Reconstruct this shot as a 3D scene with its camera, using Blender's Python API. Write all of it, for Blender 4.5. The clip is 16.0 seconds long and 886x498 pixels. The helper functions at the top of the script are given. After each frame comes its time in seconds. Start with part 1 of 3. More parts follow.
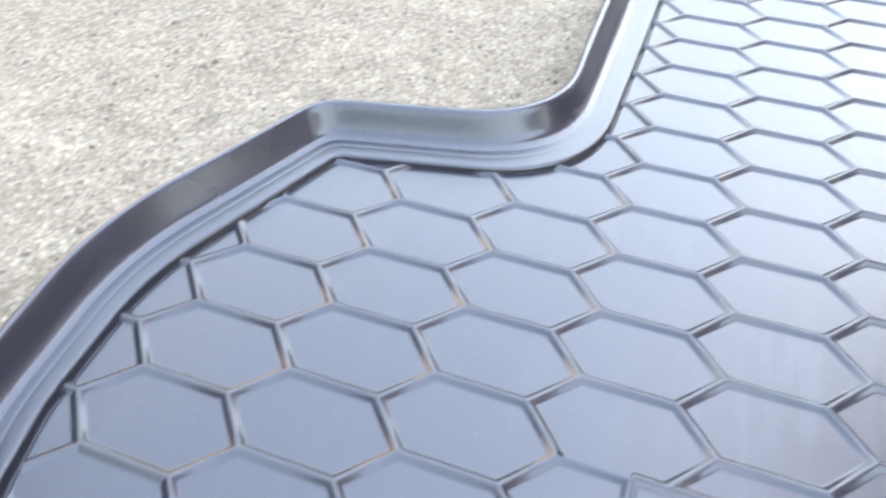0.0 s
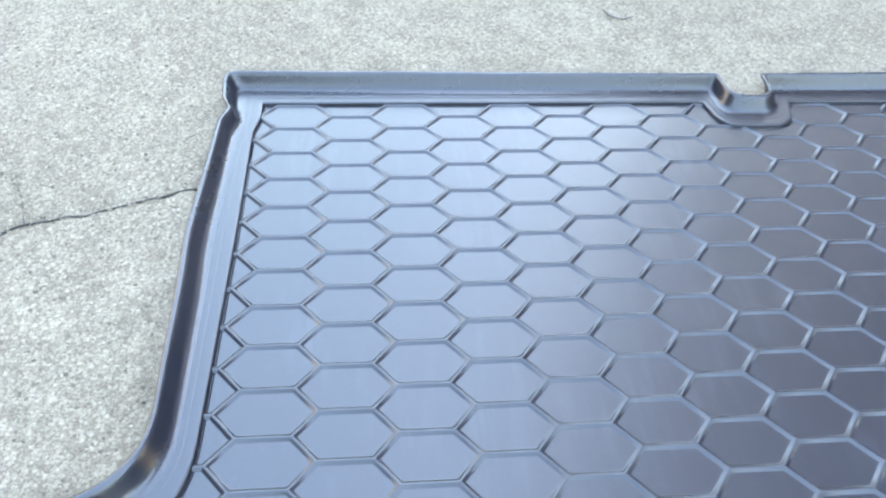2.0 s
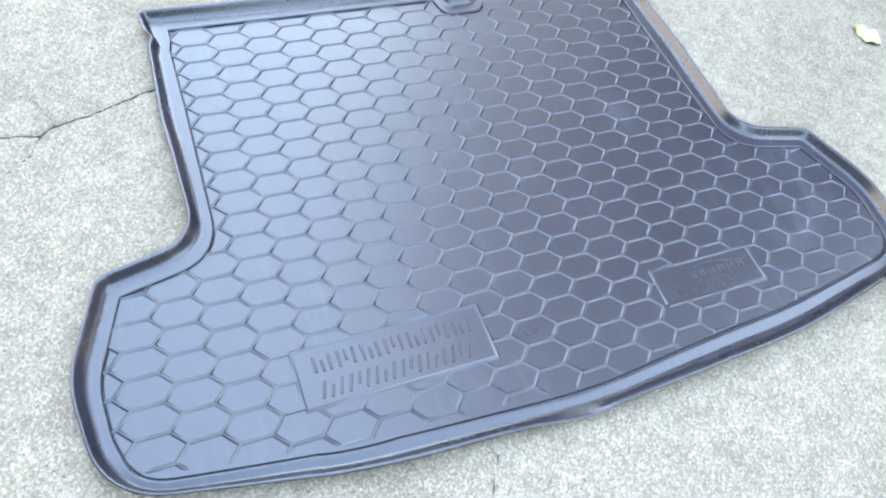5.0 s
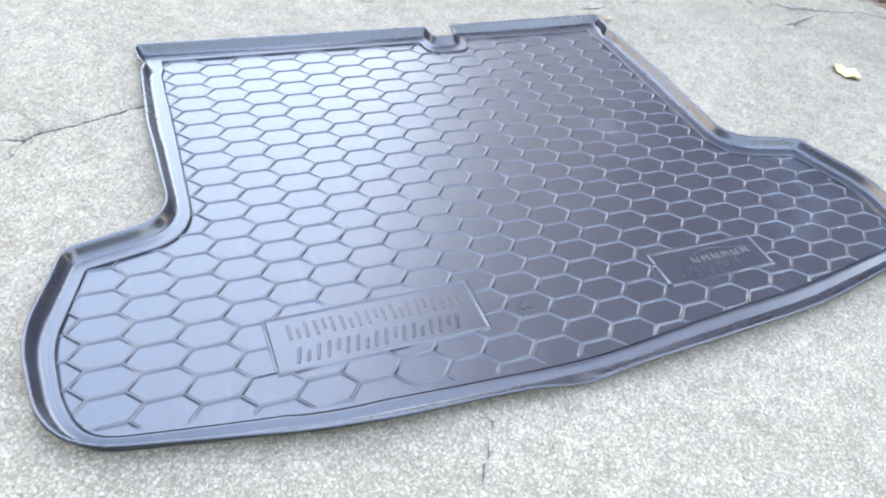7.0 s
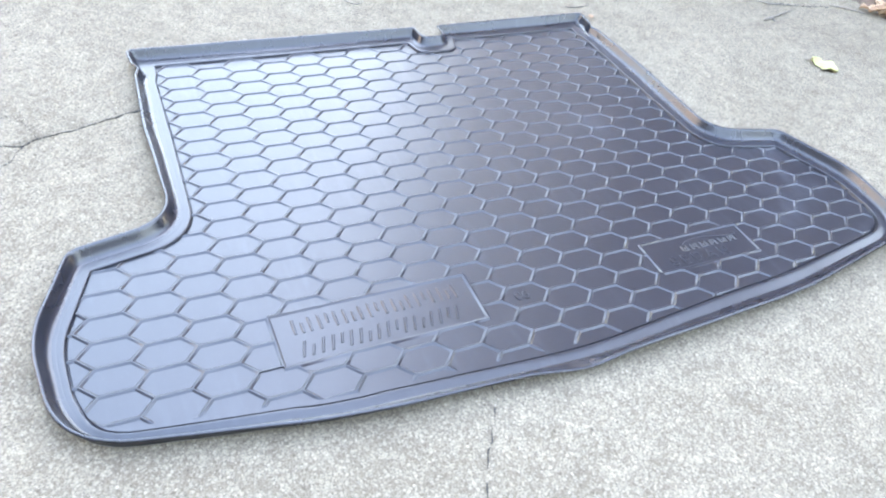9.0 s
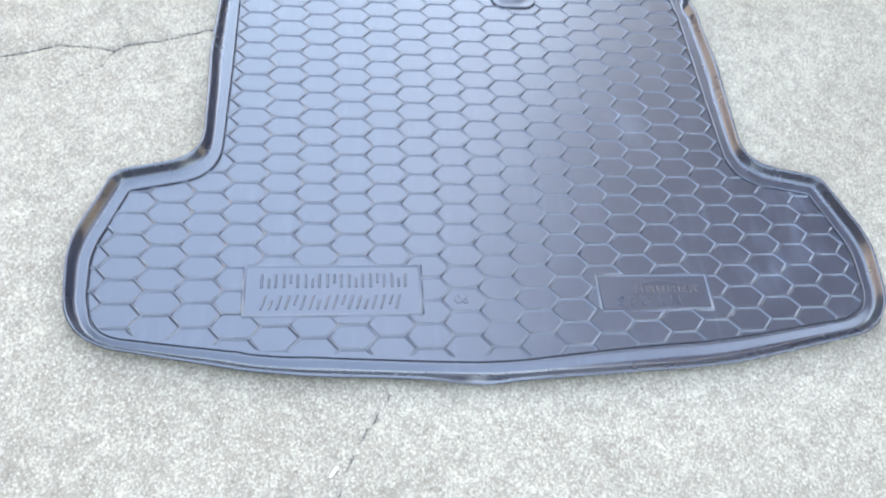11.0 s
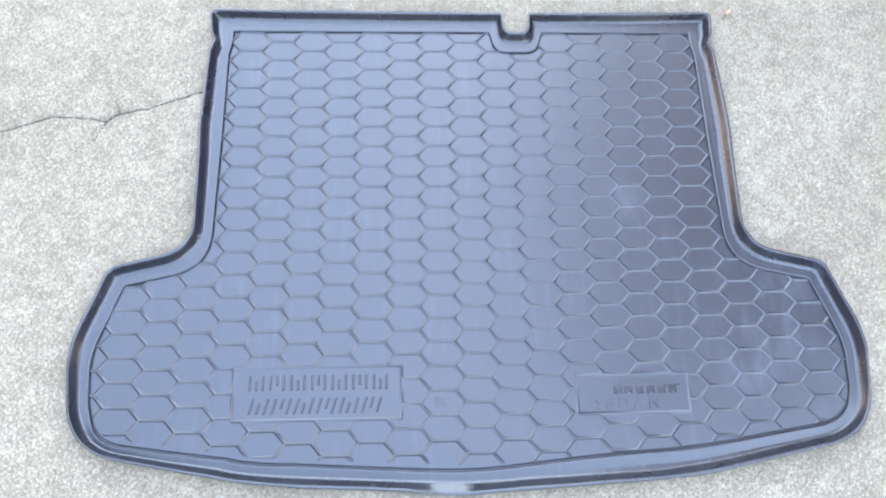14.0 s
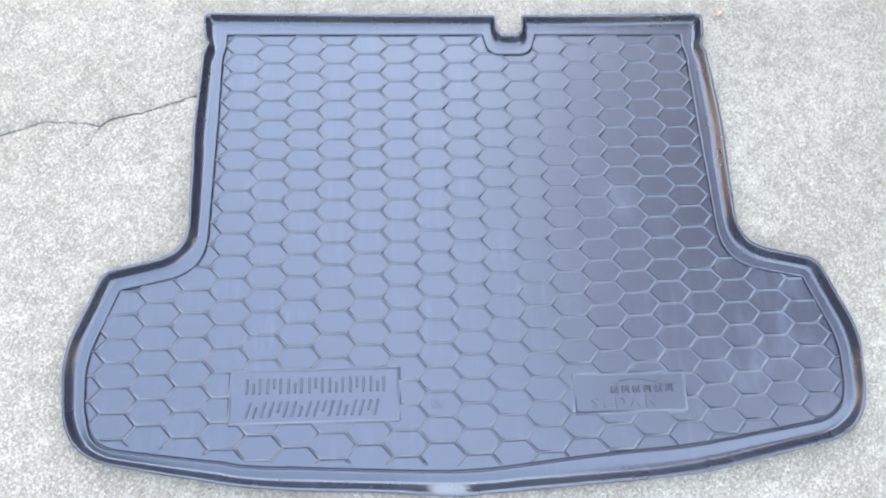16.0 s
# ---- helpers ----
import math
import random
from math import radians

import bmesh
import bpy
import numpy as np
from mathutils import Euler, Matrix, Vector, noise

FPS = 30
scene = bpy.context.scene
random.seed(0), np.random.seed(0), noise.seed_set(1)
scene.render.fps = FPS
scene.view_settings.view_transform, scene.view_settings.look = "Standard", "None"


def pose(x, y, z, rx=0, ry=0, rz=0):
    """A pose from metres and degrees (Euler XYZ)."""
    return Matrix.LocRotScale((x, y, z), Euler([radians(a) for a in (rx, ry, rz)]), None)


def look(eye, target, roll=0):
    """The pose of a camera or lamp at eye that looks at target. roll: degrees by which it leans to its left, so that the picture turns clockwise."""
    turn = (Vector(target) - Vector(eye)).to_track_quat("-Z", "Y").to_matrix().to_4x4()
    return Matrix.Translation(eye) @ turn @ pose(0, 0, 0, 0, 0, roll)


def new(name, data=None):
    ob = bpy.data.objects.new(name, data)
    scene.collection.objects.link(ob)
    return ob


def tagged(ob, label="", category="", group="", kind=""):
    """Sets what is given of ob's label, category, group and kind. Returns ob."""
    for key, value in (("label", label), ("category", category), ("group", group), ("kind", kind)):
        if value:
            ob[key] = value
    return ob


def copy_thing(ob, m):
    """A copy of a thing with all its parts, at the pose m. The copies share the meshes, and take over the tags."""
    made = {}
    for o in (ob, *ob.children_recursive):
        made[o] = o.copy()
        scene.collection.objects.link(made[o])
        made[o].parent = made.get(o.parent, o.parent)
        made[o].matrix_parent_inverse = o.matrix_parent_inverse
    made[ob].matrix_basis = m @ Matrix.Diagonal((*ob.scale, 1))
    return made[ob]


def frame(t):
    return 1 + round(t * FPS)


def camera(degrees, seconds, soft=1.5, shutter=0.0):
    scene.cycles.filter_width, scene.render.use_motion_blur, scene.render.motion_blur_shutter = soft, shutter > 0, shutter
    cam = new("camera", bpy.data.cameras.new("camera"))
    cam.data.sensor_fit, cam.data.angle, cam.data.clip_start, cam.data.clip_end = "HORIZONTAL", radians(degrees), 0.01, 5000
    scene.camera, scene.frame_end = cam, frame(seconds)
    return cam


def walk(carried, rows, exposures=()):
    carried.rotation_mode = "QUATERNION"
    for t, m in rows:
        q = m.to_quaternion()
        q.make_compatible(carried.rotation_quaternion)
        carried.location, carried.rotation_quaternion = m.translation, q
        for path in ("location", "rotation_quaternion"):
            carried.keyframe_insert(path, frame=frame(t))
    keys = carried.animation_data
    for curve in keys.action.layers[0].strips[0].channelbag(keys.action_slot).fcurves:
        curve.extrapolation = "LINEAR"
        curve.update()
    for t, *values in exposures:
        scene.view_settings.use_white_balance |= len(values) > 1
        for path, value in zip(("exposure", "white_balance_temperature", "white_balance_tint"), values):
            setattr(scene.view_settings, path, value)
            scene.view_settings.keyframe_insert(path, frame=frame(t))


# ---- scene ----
cam = camera(61.45, 16.0, 2.1, 0.15)
LIGHT = 3.95         # the exposure, in stops, for a yard in open shade
ROWS = [
    (0.0, -0.0123, -0.7930, 0.2668, 46.85, -0.96, 20.25),
    (0.5, 0.0081, -0.7144, 0.2854, 51.46, -2.91, 7.88),
    (1.0, 0.0117, -0.7019, 0.2958, 52.66, -2.73, 6.85),
    (1.5, 0.0245, -0.6931, 0.2961, 52.99, -2.71, 4.90),
    (1.7, 0.0546, -0.6769, 0.3350, 49.73, -3.24, 0.48),
    (2.0, 0.0855, -0.6645, 0.4951, 44.40, -2.80, -4.42),
    (2.2, 0.0996, -0.6746, 0.6047, 38.68, -3.88, -4.88),
    (2.5, 0.0858, -0.7021, 0.7386, 32.91, -6.40, -4.95),
    (2.7, 0.0415, -0.6827, 0.7883, 28.70, -8.44, -6.05),
    (3.0, -0.0831, -0.6116, 0.7911, 29.96, -9.74, -14.08),
    (3.5, -0.1201, -0.5619, 0.7810, 30.08, -12.83, -18.90),
    (4.0, -0.0511, -0.7808, 0.8738, 35.48, -9.46, -21.15),
    (4.2, -0.0314, -0.8782, 0.9121, 31.39, -8.24, -19.52),
    (4.5, -0.0563, -0.9703, 0.9605, 32.41, -9.32, -19.30),
    (4.7, -0.0929, -1.0107, 0.9663, 32.90, -9.29, -20.90),
    (6.8, -0.0985, -1.2671, 0.7350, 46.38, -6.69, -19.64),
    (7.0, -0.0969, -1.2664, 0.7349, 47.47, -7.09, -21.74),
    (7.5, -0.1035, -1.2704, 0.7272, 48.08, -7.53, -24.20),
    (8.0, -0.1257, -1.2919, 0.7409, 47.57, -7.66, -24.88),
    (8.5, -0.1299, -1.2856, 0.7417, 47.87, -7.32, -23.87),
    (8.7, -0.1337, -1.2840, 0.7369, 47.99, -7.36, -23.84),
    (10.8, 0.1395, -1.2748, 1.0168, 36.98, -4.49, -7.74),
    (11.0, 0.1747, -1.2236, 1.0759, 30.69, -6.07, -3.80),
    (11.3, 0.2100, -1.1108, 1.1251, 25.58, -5.26, -3.14),
    (11.5, 0.2336, -1.0310, 1.1415, 25.99, -7.36, -4.99),
    (11.7, 0.2499, -0.9877, 1.1593, 24.29, -4.77, -4.61),
    (12.0, 0.2813, -0.9699, 1.2305, 23.01, -3.24, -1.51),
    (12.5, 0.3456, -0.9155, 1.2759, 20.03, -1.67, 1.17),
    (13.0, 0.3201, -0.8767, 1.2868, 20.11, -2.69, -1.53),
    (13.5, 0.3060, -0.8467, 1.2712, 19.18, -2.94, -1.28),
    (14.0, 0.3021, -0.8539, 1.2716, 19.14, -2.41, -1.36),
    (14.5, 0.2902, -0.8548, 1.2717, 19.19, -2.63, -1.47),
    (15.0, 0.2975, -0.8573, 1.2715, 19.26, -2.74, -1.11),
    (15.5, 0.2972, -0.8582, 1.2730, 19.41, -2.70, -1.68),
    (16.0, 0.2960, -0.8578, 1.2718, 19.45, -2.78, -2.04),
]
walk(cam, [(t, pose(x, y, z, rx, ry, rz)) for t, x, y, z, rx, ry, rz in ROWS],
     [(t, LIGHT + stops, kelvin, tint) for t, stops, kelvin, tint in [
         (0.0, -0.05, 7650, 25), (0.5, -0.15, 7600, 21), (1.0, -0.2, 7250, 21), (2.0, -0.12, 6700, 17), (3.5, 0.05, 6750, 18), (4.5, 0.08, 6800, 18),
         (7.0, 0.02, 7000, 24), (8.5, 0.02, 7000, 24), (11.0, 0.0, 7000, 22), (16.0, 0.05, 7000, 24)]])

# ---------- light ----------
SUN_UP, SUN_AZ = 48.0, 48.0       # height and compass turn of the sun, degrees
world = bpy.data.worlds.new("sky")
scene.world = world
world.use_nodes = True
sky = world.node_tree.nodes.new("ShaderNodeTexSky")
sky.sky_type, sky.sun_disc = "NISHITA", False
sky.sun_elevation, sky.sun_rotation = radians(SUN_UP), radians(SUN_AZ)
sky.air_density, sky.dust_density, sky.ozone_density = 2.4, 0.35, 1.5
back = world.node_tree.nodes["Background"]
back.inputs["Strength"].default_value = 0.15
world.node_tree.links.new(sky.outputs["Color"], back.inputs["Color"])
sun = new("sun", bpy.data.lights.new("sun", "SUN"))
sun.data.energy, sun.data.angle, sun.data.color = 2.4, radians(0.5), (1.0, 0.94, 0.85)
away = Vector((math.sin(radians(SUN_AZ)) * math.cos(radians(SUN_UP)), math.cos(radians(SUN_AZ)) * math.cos(radians(SUN_UP)), math.sin(radians(SUN_UP))))
sun.matrix_world = look(away * 20, (0, 0, 0))

LINER_COL, LINER_DUST, FIELD_ROUGH, RIM_ROUGH = (0.0068, 0.0076, 0.0124), (0.030, 0.033, 0.042), 0.325, 0.265
WIPES = [(0.97, -0.53, 0.17), (0.705, -0.33, 0.06), (0.90, -0.63, 0.08)]        # where dust was smeared by a hand or cloth
ASPHALT_TONE = (0.390, 0.347, 0.283)

# ---------- materials ----------
def mat_new(name):
    m = bpy.data.materials.new(name)
    m.use_nodes = True
    nt = m.node_tree
    return m, nt, nt.nodes["Principled BSDF"]


def nd(nt, kind, **kw):
    n = nt.nodes.new(kind)
    for k, v in kw.items():
        n.inputs[k].default_value = v
    return n


def ramp(nt, fac, stops):
    r = nt.nodes.new("ShaderNodeValToRGB")
    e = r.color_ramp.elements
    while len(e) < len(stops):
        e.new(0.5)
    for el, (p, c) in zip(e, stops):
        el.position, el.color = p, (*c, 1)
    nt.links.new(fac, r.inputs["Fac"])
    return r.outputs["Color"]


def mix(nt, fac, a, b, mode="MIX"):
    n = nt.nodes.new("ShaderNodeMix")
    n.data_type, n.blend_type = "RGBA", mode
    for val, sock in ((fac, n.inputs[0]), (a, n.inputs[6]), (b, n.inputs[7])):
        if hasattr(val, "is_linked"):
            nt.links.new(val, sock)
        else:
            sock.default_value = val if isinstance(val, float) else (*val, 1)
    return n.outputs[2]


def geo_pos(nt):
    return nt.nodes.new("ShaderNodeNewGeometry").outputs["Position"]


def noise_tex(nt, vec, scale, detail=4.0, rough=0.55):
    n = nd(nt, "ShaderNodeTexNoise", Scale=scale, Detail=detail, Roughness=rough)
    nt.links.new(vec, n.inputs["Vector"])
    return n.outputs["Fac"]


def voronoi(nt, vec, scale, out="Distance", feature="F1"):
    n = nd(nt, "ShaderNodeTexVoronoi", Scale=scale)
    n.feature = feature
    nt.links.new(vec, n.inputs["Vector"])
    return n.outputs[out]


def bump(nt, height, strength, dist, normal=None):
    b = nd(nt, "ShaderNodeBump", Strength=strength, Distance=dist)
    nt.links.new(height, b.inputs["Height"])
    if normal is not None:
        nt.links.new(normal, b.inputs["Normal"])
    return b.outputs["Normal"]


def liner_plastic(name, gloss, grain):
    """Black moulded polyethylene: satin, finely grained, with dull dusty smears."""
    m, nt, p = mat_new(name)
    v = geo_pos(nt)
    smear = noise_tex(nt, v, 7.0, 5.0, 0.6)
    stretched = nd(nt, "ShaderNodeMapping", Scale=(75.0, 9.0, 1.0))
    nt.links.new(v, stretched.inputs["Vector"])
    streak = ramp(nt, noise_tex(nt, stretched.outputs["Vector"], 1.0, 3.0, 0.6), [(0.48, (0, 0, 0)), (0.70, (1, 1, 1))])
    dust = mix(nt, 1.0, ramp(nt, smear, [(0.46, (0, 0, 0)), (0.66, (1, 1, 1))]), streak, "MULTIPLY")
    dust = mix(nt, 0.5, dust, (0, 0, 0))
    for cx, cy, reach in WIPES:
        off = nd(nt, "ShaderNodeVectorMath")
        off.operation = "DISTANCE"
        nt.links.new(v, off.inputs[0])
        off.inputs[1].default_value = (cx, cy, 0.004)
        spot = nd(nt, "ShaderNodeMapRange", **{"From Min": reach, "From Max": reach * 0.25})
        nt.links.new(off.outputs["Value"], spot.inputs["Value"])
        turned = nd(nt, "ShaderNodeMapping", Scale=(26.0, 9.0, 1.0), Rotation=(0, 0, 0.5))
        nt.links.new(v, turned.inputs["Vector"])
        wisp = ramp(nt, noise_tex(nt, turned.outputs["Vector"], 1.0, 4.0, 0.62), [(0.45, (0, 0, 0)), (0.68, (1, 1, 1))])
        dust = mix(nt, 1.0, dust, mix(nt, 1.0, spot.outputs["Result"], wisp, "MULTIPLY"), "LIGHTEN")
    speck = ramp(nt, noise_tex(nt, v, 420.0, 2.0), [(0.62, (0, 0, 0)), (0.74, (1, 1, 1))])
    col = mix(nt, dust, LINER_COL, LINER_DUST)
    col = mix(nt, mix(nt, 0.05, (0, 0, 0), speck), col, (0.16, 0.16, 0.16))
    nt.links.new(col, p.inputs["Base Color"])
    rough = nd(nt, "ShaderNodeMapRange", **{"To Min": gloss - 0.02, "To Max": gloss + 0.04})
    nt.links.new(smear, rough.inputs["Value"])
    nt.links.new(rough.outputs["Result"], p.inputs["Roughness"])
    p.inputs["IOR"].default_value = 1.57
    n = bump(nt, noise_tex(nt, v, 900.0, 2.0), grain, 0.0004)
    n = bump(nt, noise_tex(nt, v, 28.0, 3.0), 0.10, 0.003, n)
    nt.links.new(n, p.inputs["Normal"])
    return m


def asphalt():
    """Old bleached asphalt: pale stone chips in worn grey binder, with stains."""
    m, nt, p = mat_new("weathered_asphalt")
    v = geo_pos(nt)
    warp = nt.nodes.new("ShaderNodeVectorMath")
    warp.operation = "MULTIPLY_ADD"
    nz = nd(nt, "ShaderNodeTexNoise", Scale=120.0, Detail=2.0)
    nt.links.new(v, nz.inputs["Vector"])
    nt.links.new(nz.outputs["Color"], warp.inputs[0])
    warp.inputs[1].default_value = (0.004, 0.004, 0.004)
    nt.links.new(v, warp.inputs[2])
    w = warp.outputs["Vector"]
    chip = ramp(nt, voronoi(nt, w, 260.0, "Color"), [(0.05, (0.34, 0.32, 0.295)), (0.4, (0.48, 0.46, 0.42)), (0.8, (0.61, 0.59, 0.55)), (1.0, (0.78, 0.76, 0.73))])
    gap = ramp(nt, voronoi(nt, w, 260.0), [(0.36, (0, 0, 0)), (0.80, (1, 1, 1))])
    col = mix(nt, gap, chip, (0.37, 0.35, 0.315))
    grit = ramp(nt, noise_tex(nt, v, 520.0, 3.0, 0.7), [(0.34, (0.58, 0.57, 0.56)), (0.5, (1.0, 1.0, 1.0)), (0.66, (1.22, 1.22, 1.21))])
    col = mix(nt, 1.0, col, grit, "MULTIPLY")
    big = ramp(nt, noise_tex(nt, v, 3.0, 5.0, 0.62), [(0.32, (0.86, 0.85, 0.84)), (0.62, (1.02, 1.02, 1.02))])
    mid = ramp(nt, noise_tex(nt, v, 26.0, 4.0, 0.6), [(0.3, (0.81, 0.795, 0.78)), (0.66, (1.09, 1.08, 1.07))])
    col = mix(nt, 1.0, mix(nt, 1.0, col, big, "MULTIPLY"), mid, "MULTIPLY")
    pit = ramp(nt, noise_tex(nt, w, 150.0, 3.0, 0.65), [(0.30, (1, 1, 1)), (0.38, (0, 0, 0))])
    col = mix(nt, mix(nt, 0.8, (0, 0, 0), pit), col, (0.17, 0.15, 0.13))
    tone = mix(nt, 1.0, col, ASPHALT_TONE, "MULTIPLY")
    nt.links.new(tone, p.inputs["Base Color"])
    p.inputs["Roughness"].default_value = 0.93
    p.inputs["Specular IOR Level"].default_value = 0.25
    n = bump(nt, voronoi(nt, w, 260.0), 0.45, -0.0022)
    n = bump(nt, noise_tex(nt, v, 150.0, 4.0, 0.7), 0.5, 0.003, n)
    nt.links.new(n, p.inputs["Normal"])
    return m


def mottled(name, a, b, scale, rough=0.9, lift=0.3, dist=0.002):
    m, nt, p = mat_new(name)
    v = geo_pos(nt)
    nt.links.new(ramp(nt, noise_tex(nt, v, scale, 5.0, 0.65), [(0.3, a), (0.7, b)]), p.inputs["Base Color"])
    p.inputs["Roughness"].default_value = rough
    nt.links.new(bump(nt, noise_tex(nt, v, scale * 4, 3.0), lift, dist), p.inputs["Normal"])
    return m


def stone_chips():
    m, nt, p = mat_new("stone_chips")
    rnd = nt.nodes.new("ShaderNodeNewGeometry").outputs["Random Per Island"]
    col = ramp(nt, rnd, [(0.0, (0.22, 0.21, 0.19)), (0.25, (0.36, 0.34, 0.31)), (0.6, (0.50, 0.48, 0.44)), (0.95, (0.62, 0.60, 0.56)), (1.0, (0.78, 0.77, 0.74))])
    nt.links.new(mix(nt, 1.0, col, ASPHALT_TONE, "MULTIPLY"), p.inputs["Base Color"])
    p.inputs["Roughness"].default_value = 0.9
    p.inputs["Specular IOR Level"].default_value = 0.2
    return m


PLASTIC = liner_plastic("black_grained_plastic", FIELD_ROUGH, 0.12)
RIM_PLASTIC = liner_plastic("black_smooth_plastic", RIM_ROUGH, 0.05)
ASPHALT, CHIPS = asphalt(), stone_chips()
# soil in the cracks, with the groove's own shade put into its colour
CRACK_SOIL_SHADE = mottled("crack_soil_and_shade", (0.012, 0.011, 0.010), (0.055, 0.048, 0.04), 120.0)
BED_SOIL = mottled("garden_soil", (0.05, 0.034, 0.024), (0.17, 0.115, 0.08), 45.0, 0.95, 0.6, 0.008)
LEAF_PALE = mottled("pale_yellow_leaf", (0.29, 0.275, 0.105), (0.38, 0.36, 0.17), 60.0, 0.6, 0.2, 0.001)
LEAF_BROWN = mottled("dry_brown_leaf", (0.14, 0.072, 0.036), (0.34, 0.21, 0.125), 50.0, 0.7, 0.3, 0.001)
LEAF_TAN = mottled("dry_tan_leaf", (0.26, 0.145, 0.075), (0.50, 0.36, 0.24), 45.0, 0.7, 0.3, 0.001)
BARK = mottled("grey_twig_bark", (0.09, 0.078, 0.066), (0.20, 0.175, 0.15), 200.0)
OLD_WOOD = mottled("weathered_wood", (0.22, 0.14, 0.09), (0.46, 0.32, 0.21), 30.0, 0.85)
# tones of the unseen walls, chosen for what the liner mirrors
DARK_PLASTER = mottled("dark_plaster", (0.03, 0.034, 0.032), (0.05, 0.055, 0.052), 4.0, 0.95, 0.3, 0.004)
PALE_PLASTER = mottled("pale_grey_plaster", (0.52, 0.49, 0.505), (0.62, 0.59, 0.605), 4.0, 0.95, 0.3, 0.004)
TAN_PLASTER = mottled("tan_plaster", (0.74, 0.645, 0.555), (0.83, 0.735, 0.645), 4.0, 0.95, 0.3, 0.004)
PLASTER = mottled("mauve_grey_plaster", (0.185, 0.158, 0.172), (0.240, 0.208, 0.224), 4.0, 0.95, 0.3, 0.004)


# ---------- small builders ----------
def mesh_from(name, verts, faces, material, smooth=True):
    me = bpy.data.meshes.new(name)
    me.from_pydata([tuple(map(float, v)) for v in verts], [], [tuple(map(int, f)) for f in faces])
    me.materials.append(material)
    me.polygons.foreach_set("use_smooth", [smooth] * len(me.polygons))
    me.update()
    return me


def part(name, me, parent, label="", kind=""):
    ob = new(name, me)
    ob.parent = parent
    return tagged(ob, label, kind=kind)


def strip_mesh(name, path, widths, z, material):
    """A thin ragged ribbon along a plan path, with a little thickness."""
    verts, faces = [], []
    n = len(path)
    for i, (x, y) in enumerate(path):
        a, b = Vector(path[max(i - 1, 0)]), Vector(path[min(i + 1, n - 1)])
        d = (b - a).normalized()
        nx, ny = -d.y, d.x
        w = widths[i]
        for s, h in ((-1, -0.004), (-0.7, z), (0.7, z), (1, -0.004)):
            verts.append((x + nx * w * s, y + ny * w * s, h))
    for i in range(n - 1):
        for k in range(3):
            faces.append((4 * i + k, 4 * i + k + 1, 4 * i + 5 + k, 4 * i + 4 + k))
    return mesh_from(name, verts, faces, material)


# ---------- ground ----------
CRACKS = {
    "main": [(-0.060, -0.083), (-0.096, -0.090), (-0.150, -0.110), (-0.188, -0.124), (-0.240, -0.137), (-0.262, -0.153), (-0.300, -0.146), (-0.361, -0.142), (-0.440, -0.171), (-0.60, -0.20)],
    "branch": [(-0.240, -0.137), (-0.252, -0.103), (-0.266, -0.078), (-0.30, -0.06)],
    "spur": [(-0.262, -0.153), (-0.280, -0.190), (-0.321, -0.222), (-0.36, -0.25)],
    "front": [(0.250, -0.800), (0.238, -0.835), (0.216, -0.873), (0.190, -0.912), (0.166, -0.96), (0.150, -1.03), (0.11, -1.15)],
    "far": [(0.90, 0.170), (0.968, 0.160), (1.056, 0.170), (1.144, 0.190), (1.269, 0.192), (1.386, 0.162), (1.51, 0.107), (1.586, 0.089), (1.635, 0.064), (1.72, 0.045)],
}
rng = np.random.default_rng(7)


def ease(t):
    t = min(max(t, 0.0), 1.0)
    return t * t * (3 - 2 * t)


def wander(pts, step=0.006, amp=0.0035):
    """A finely broken line through the given bends."""
    out = []
    for (x0, y0), (x1, y1) in zip(pts, pts[1:]):
        k = max(2, int(math.hypot(x1 - x0, y1 - y0) / step))
        for i in range(k):
            t = i / k
            nv = noise.noise_vector(Vector((x0 + (x1 - x0) * t, y0 + (y1 - y0) * t, 0)) * 55)
            out.append((x0 + (x1 - x0) * t + nv.x * amp, y0 + (y1 - y0) * t + nv.y * amp))
    return out + [pts[-1]]


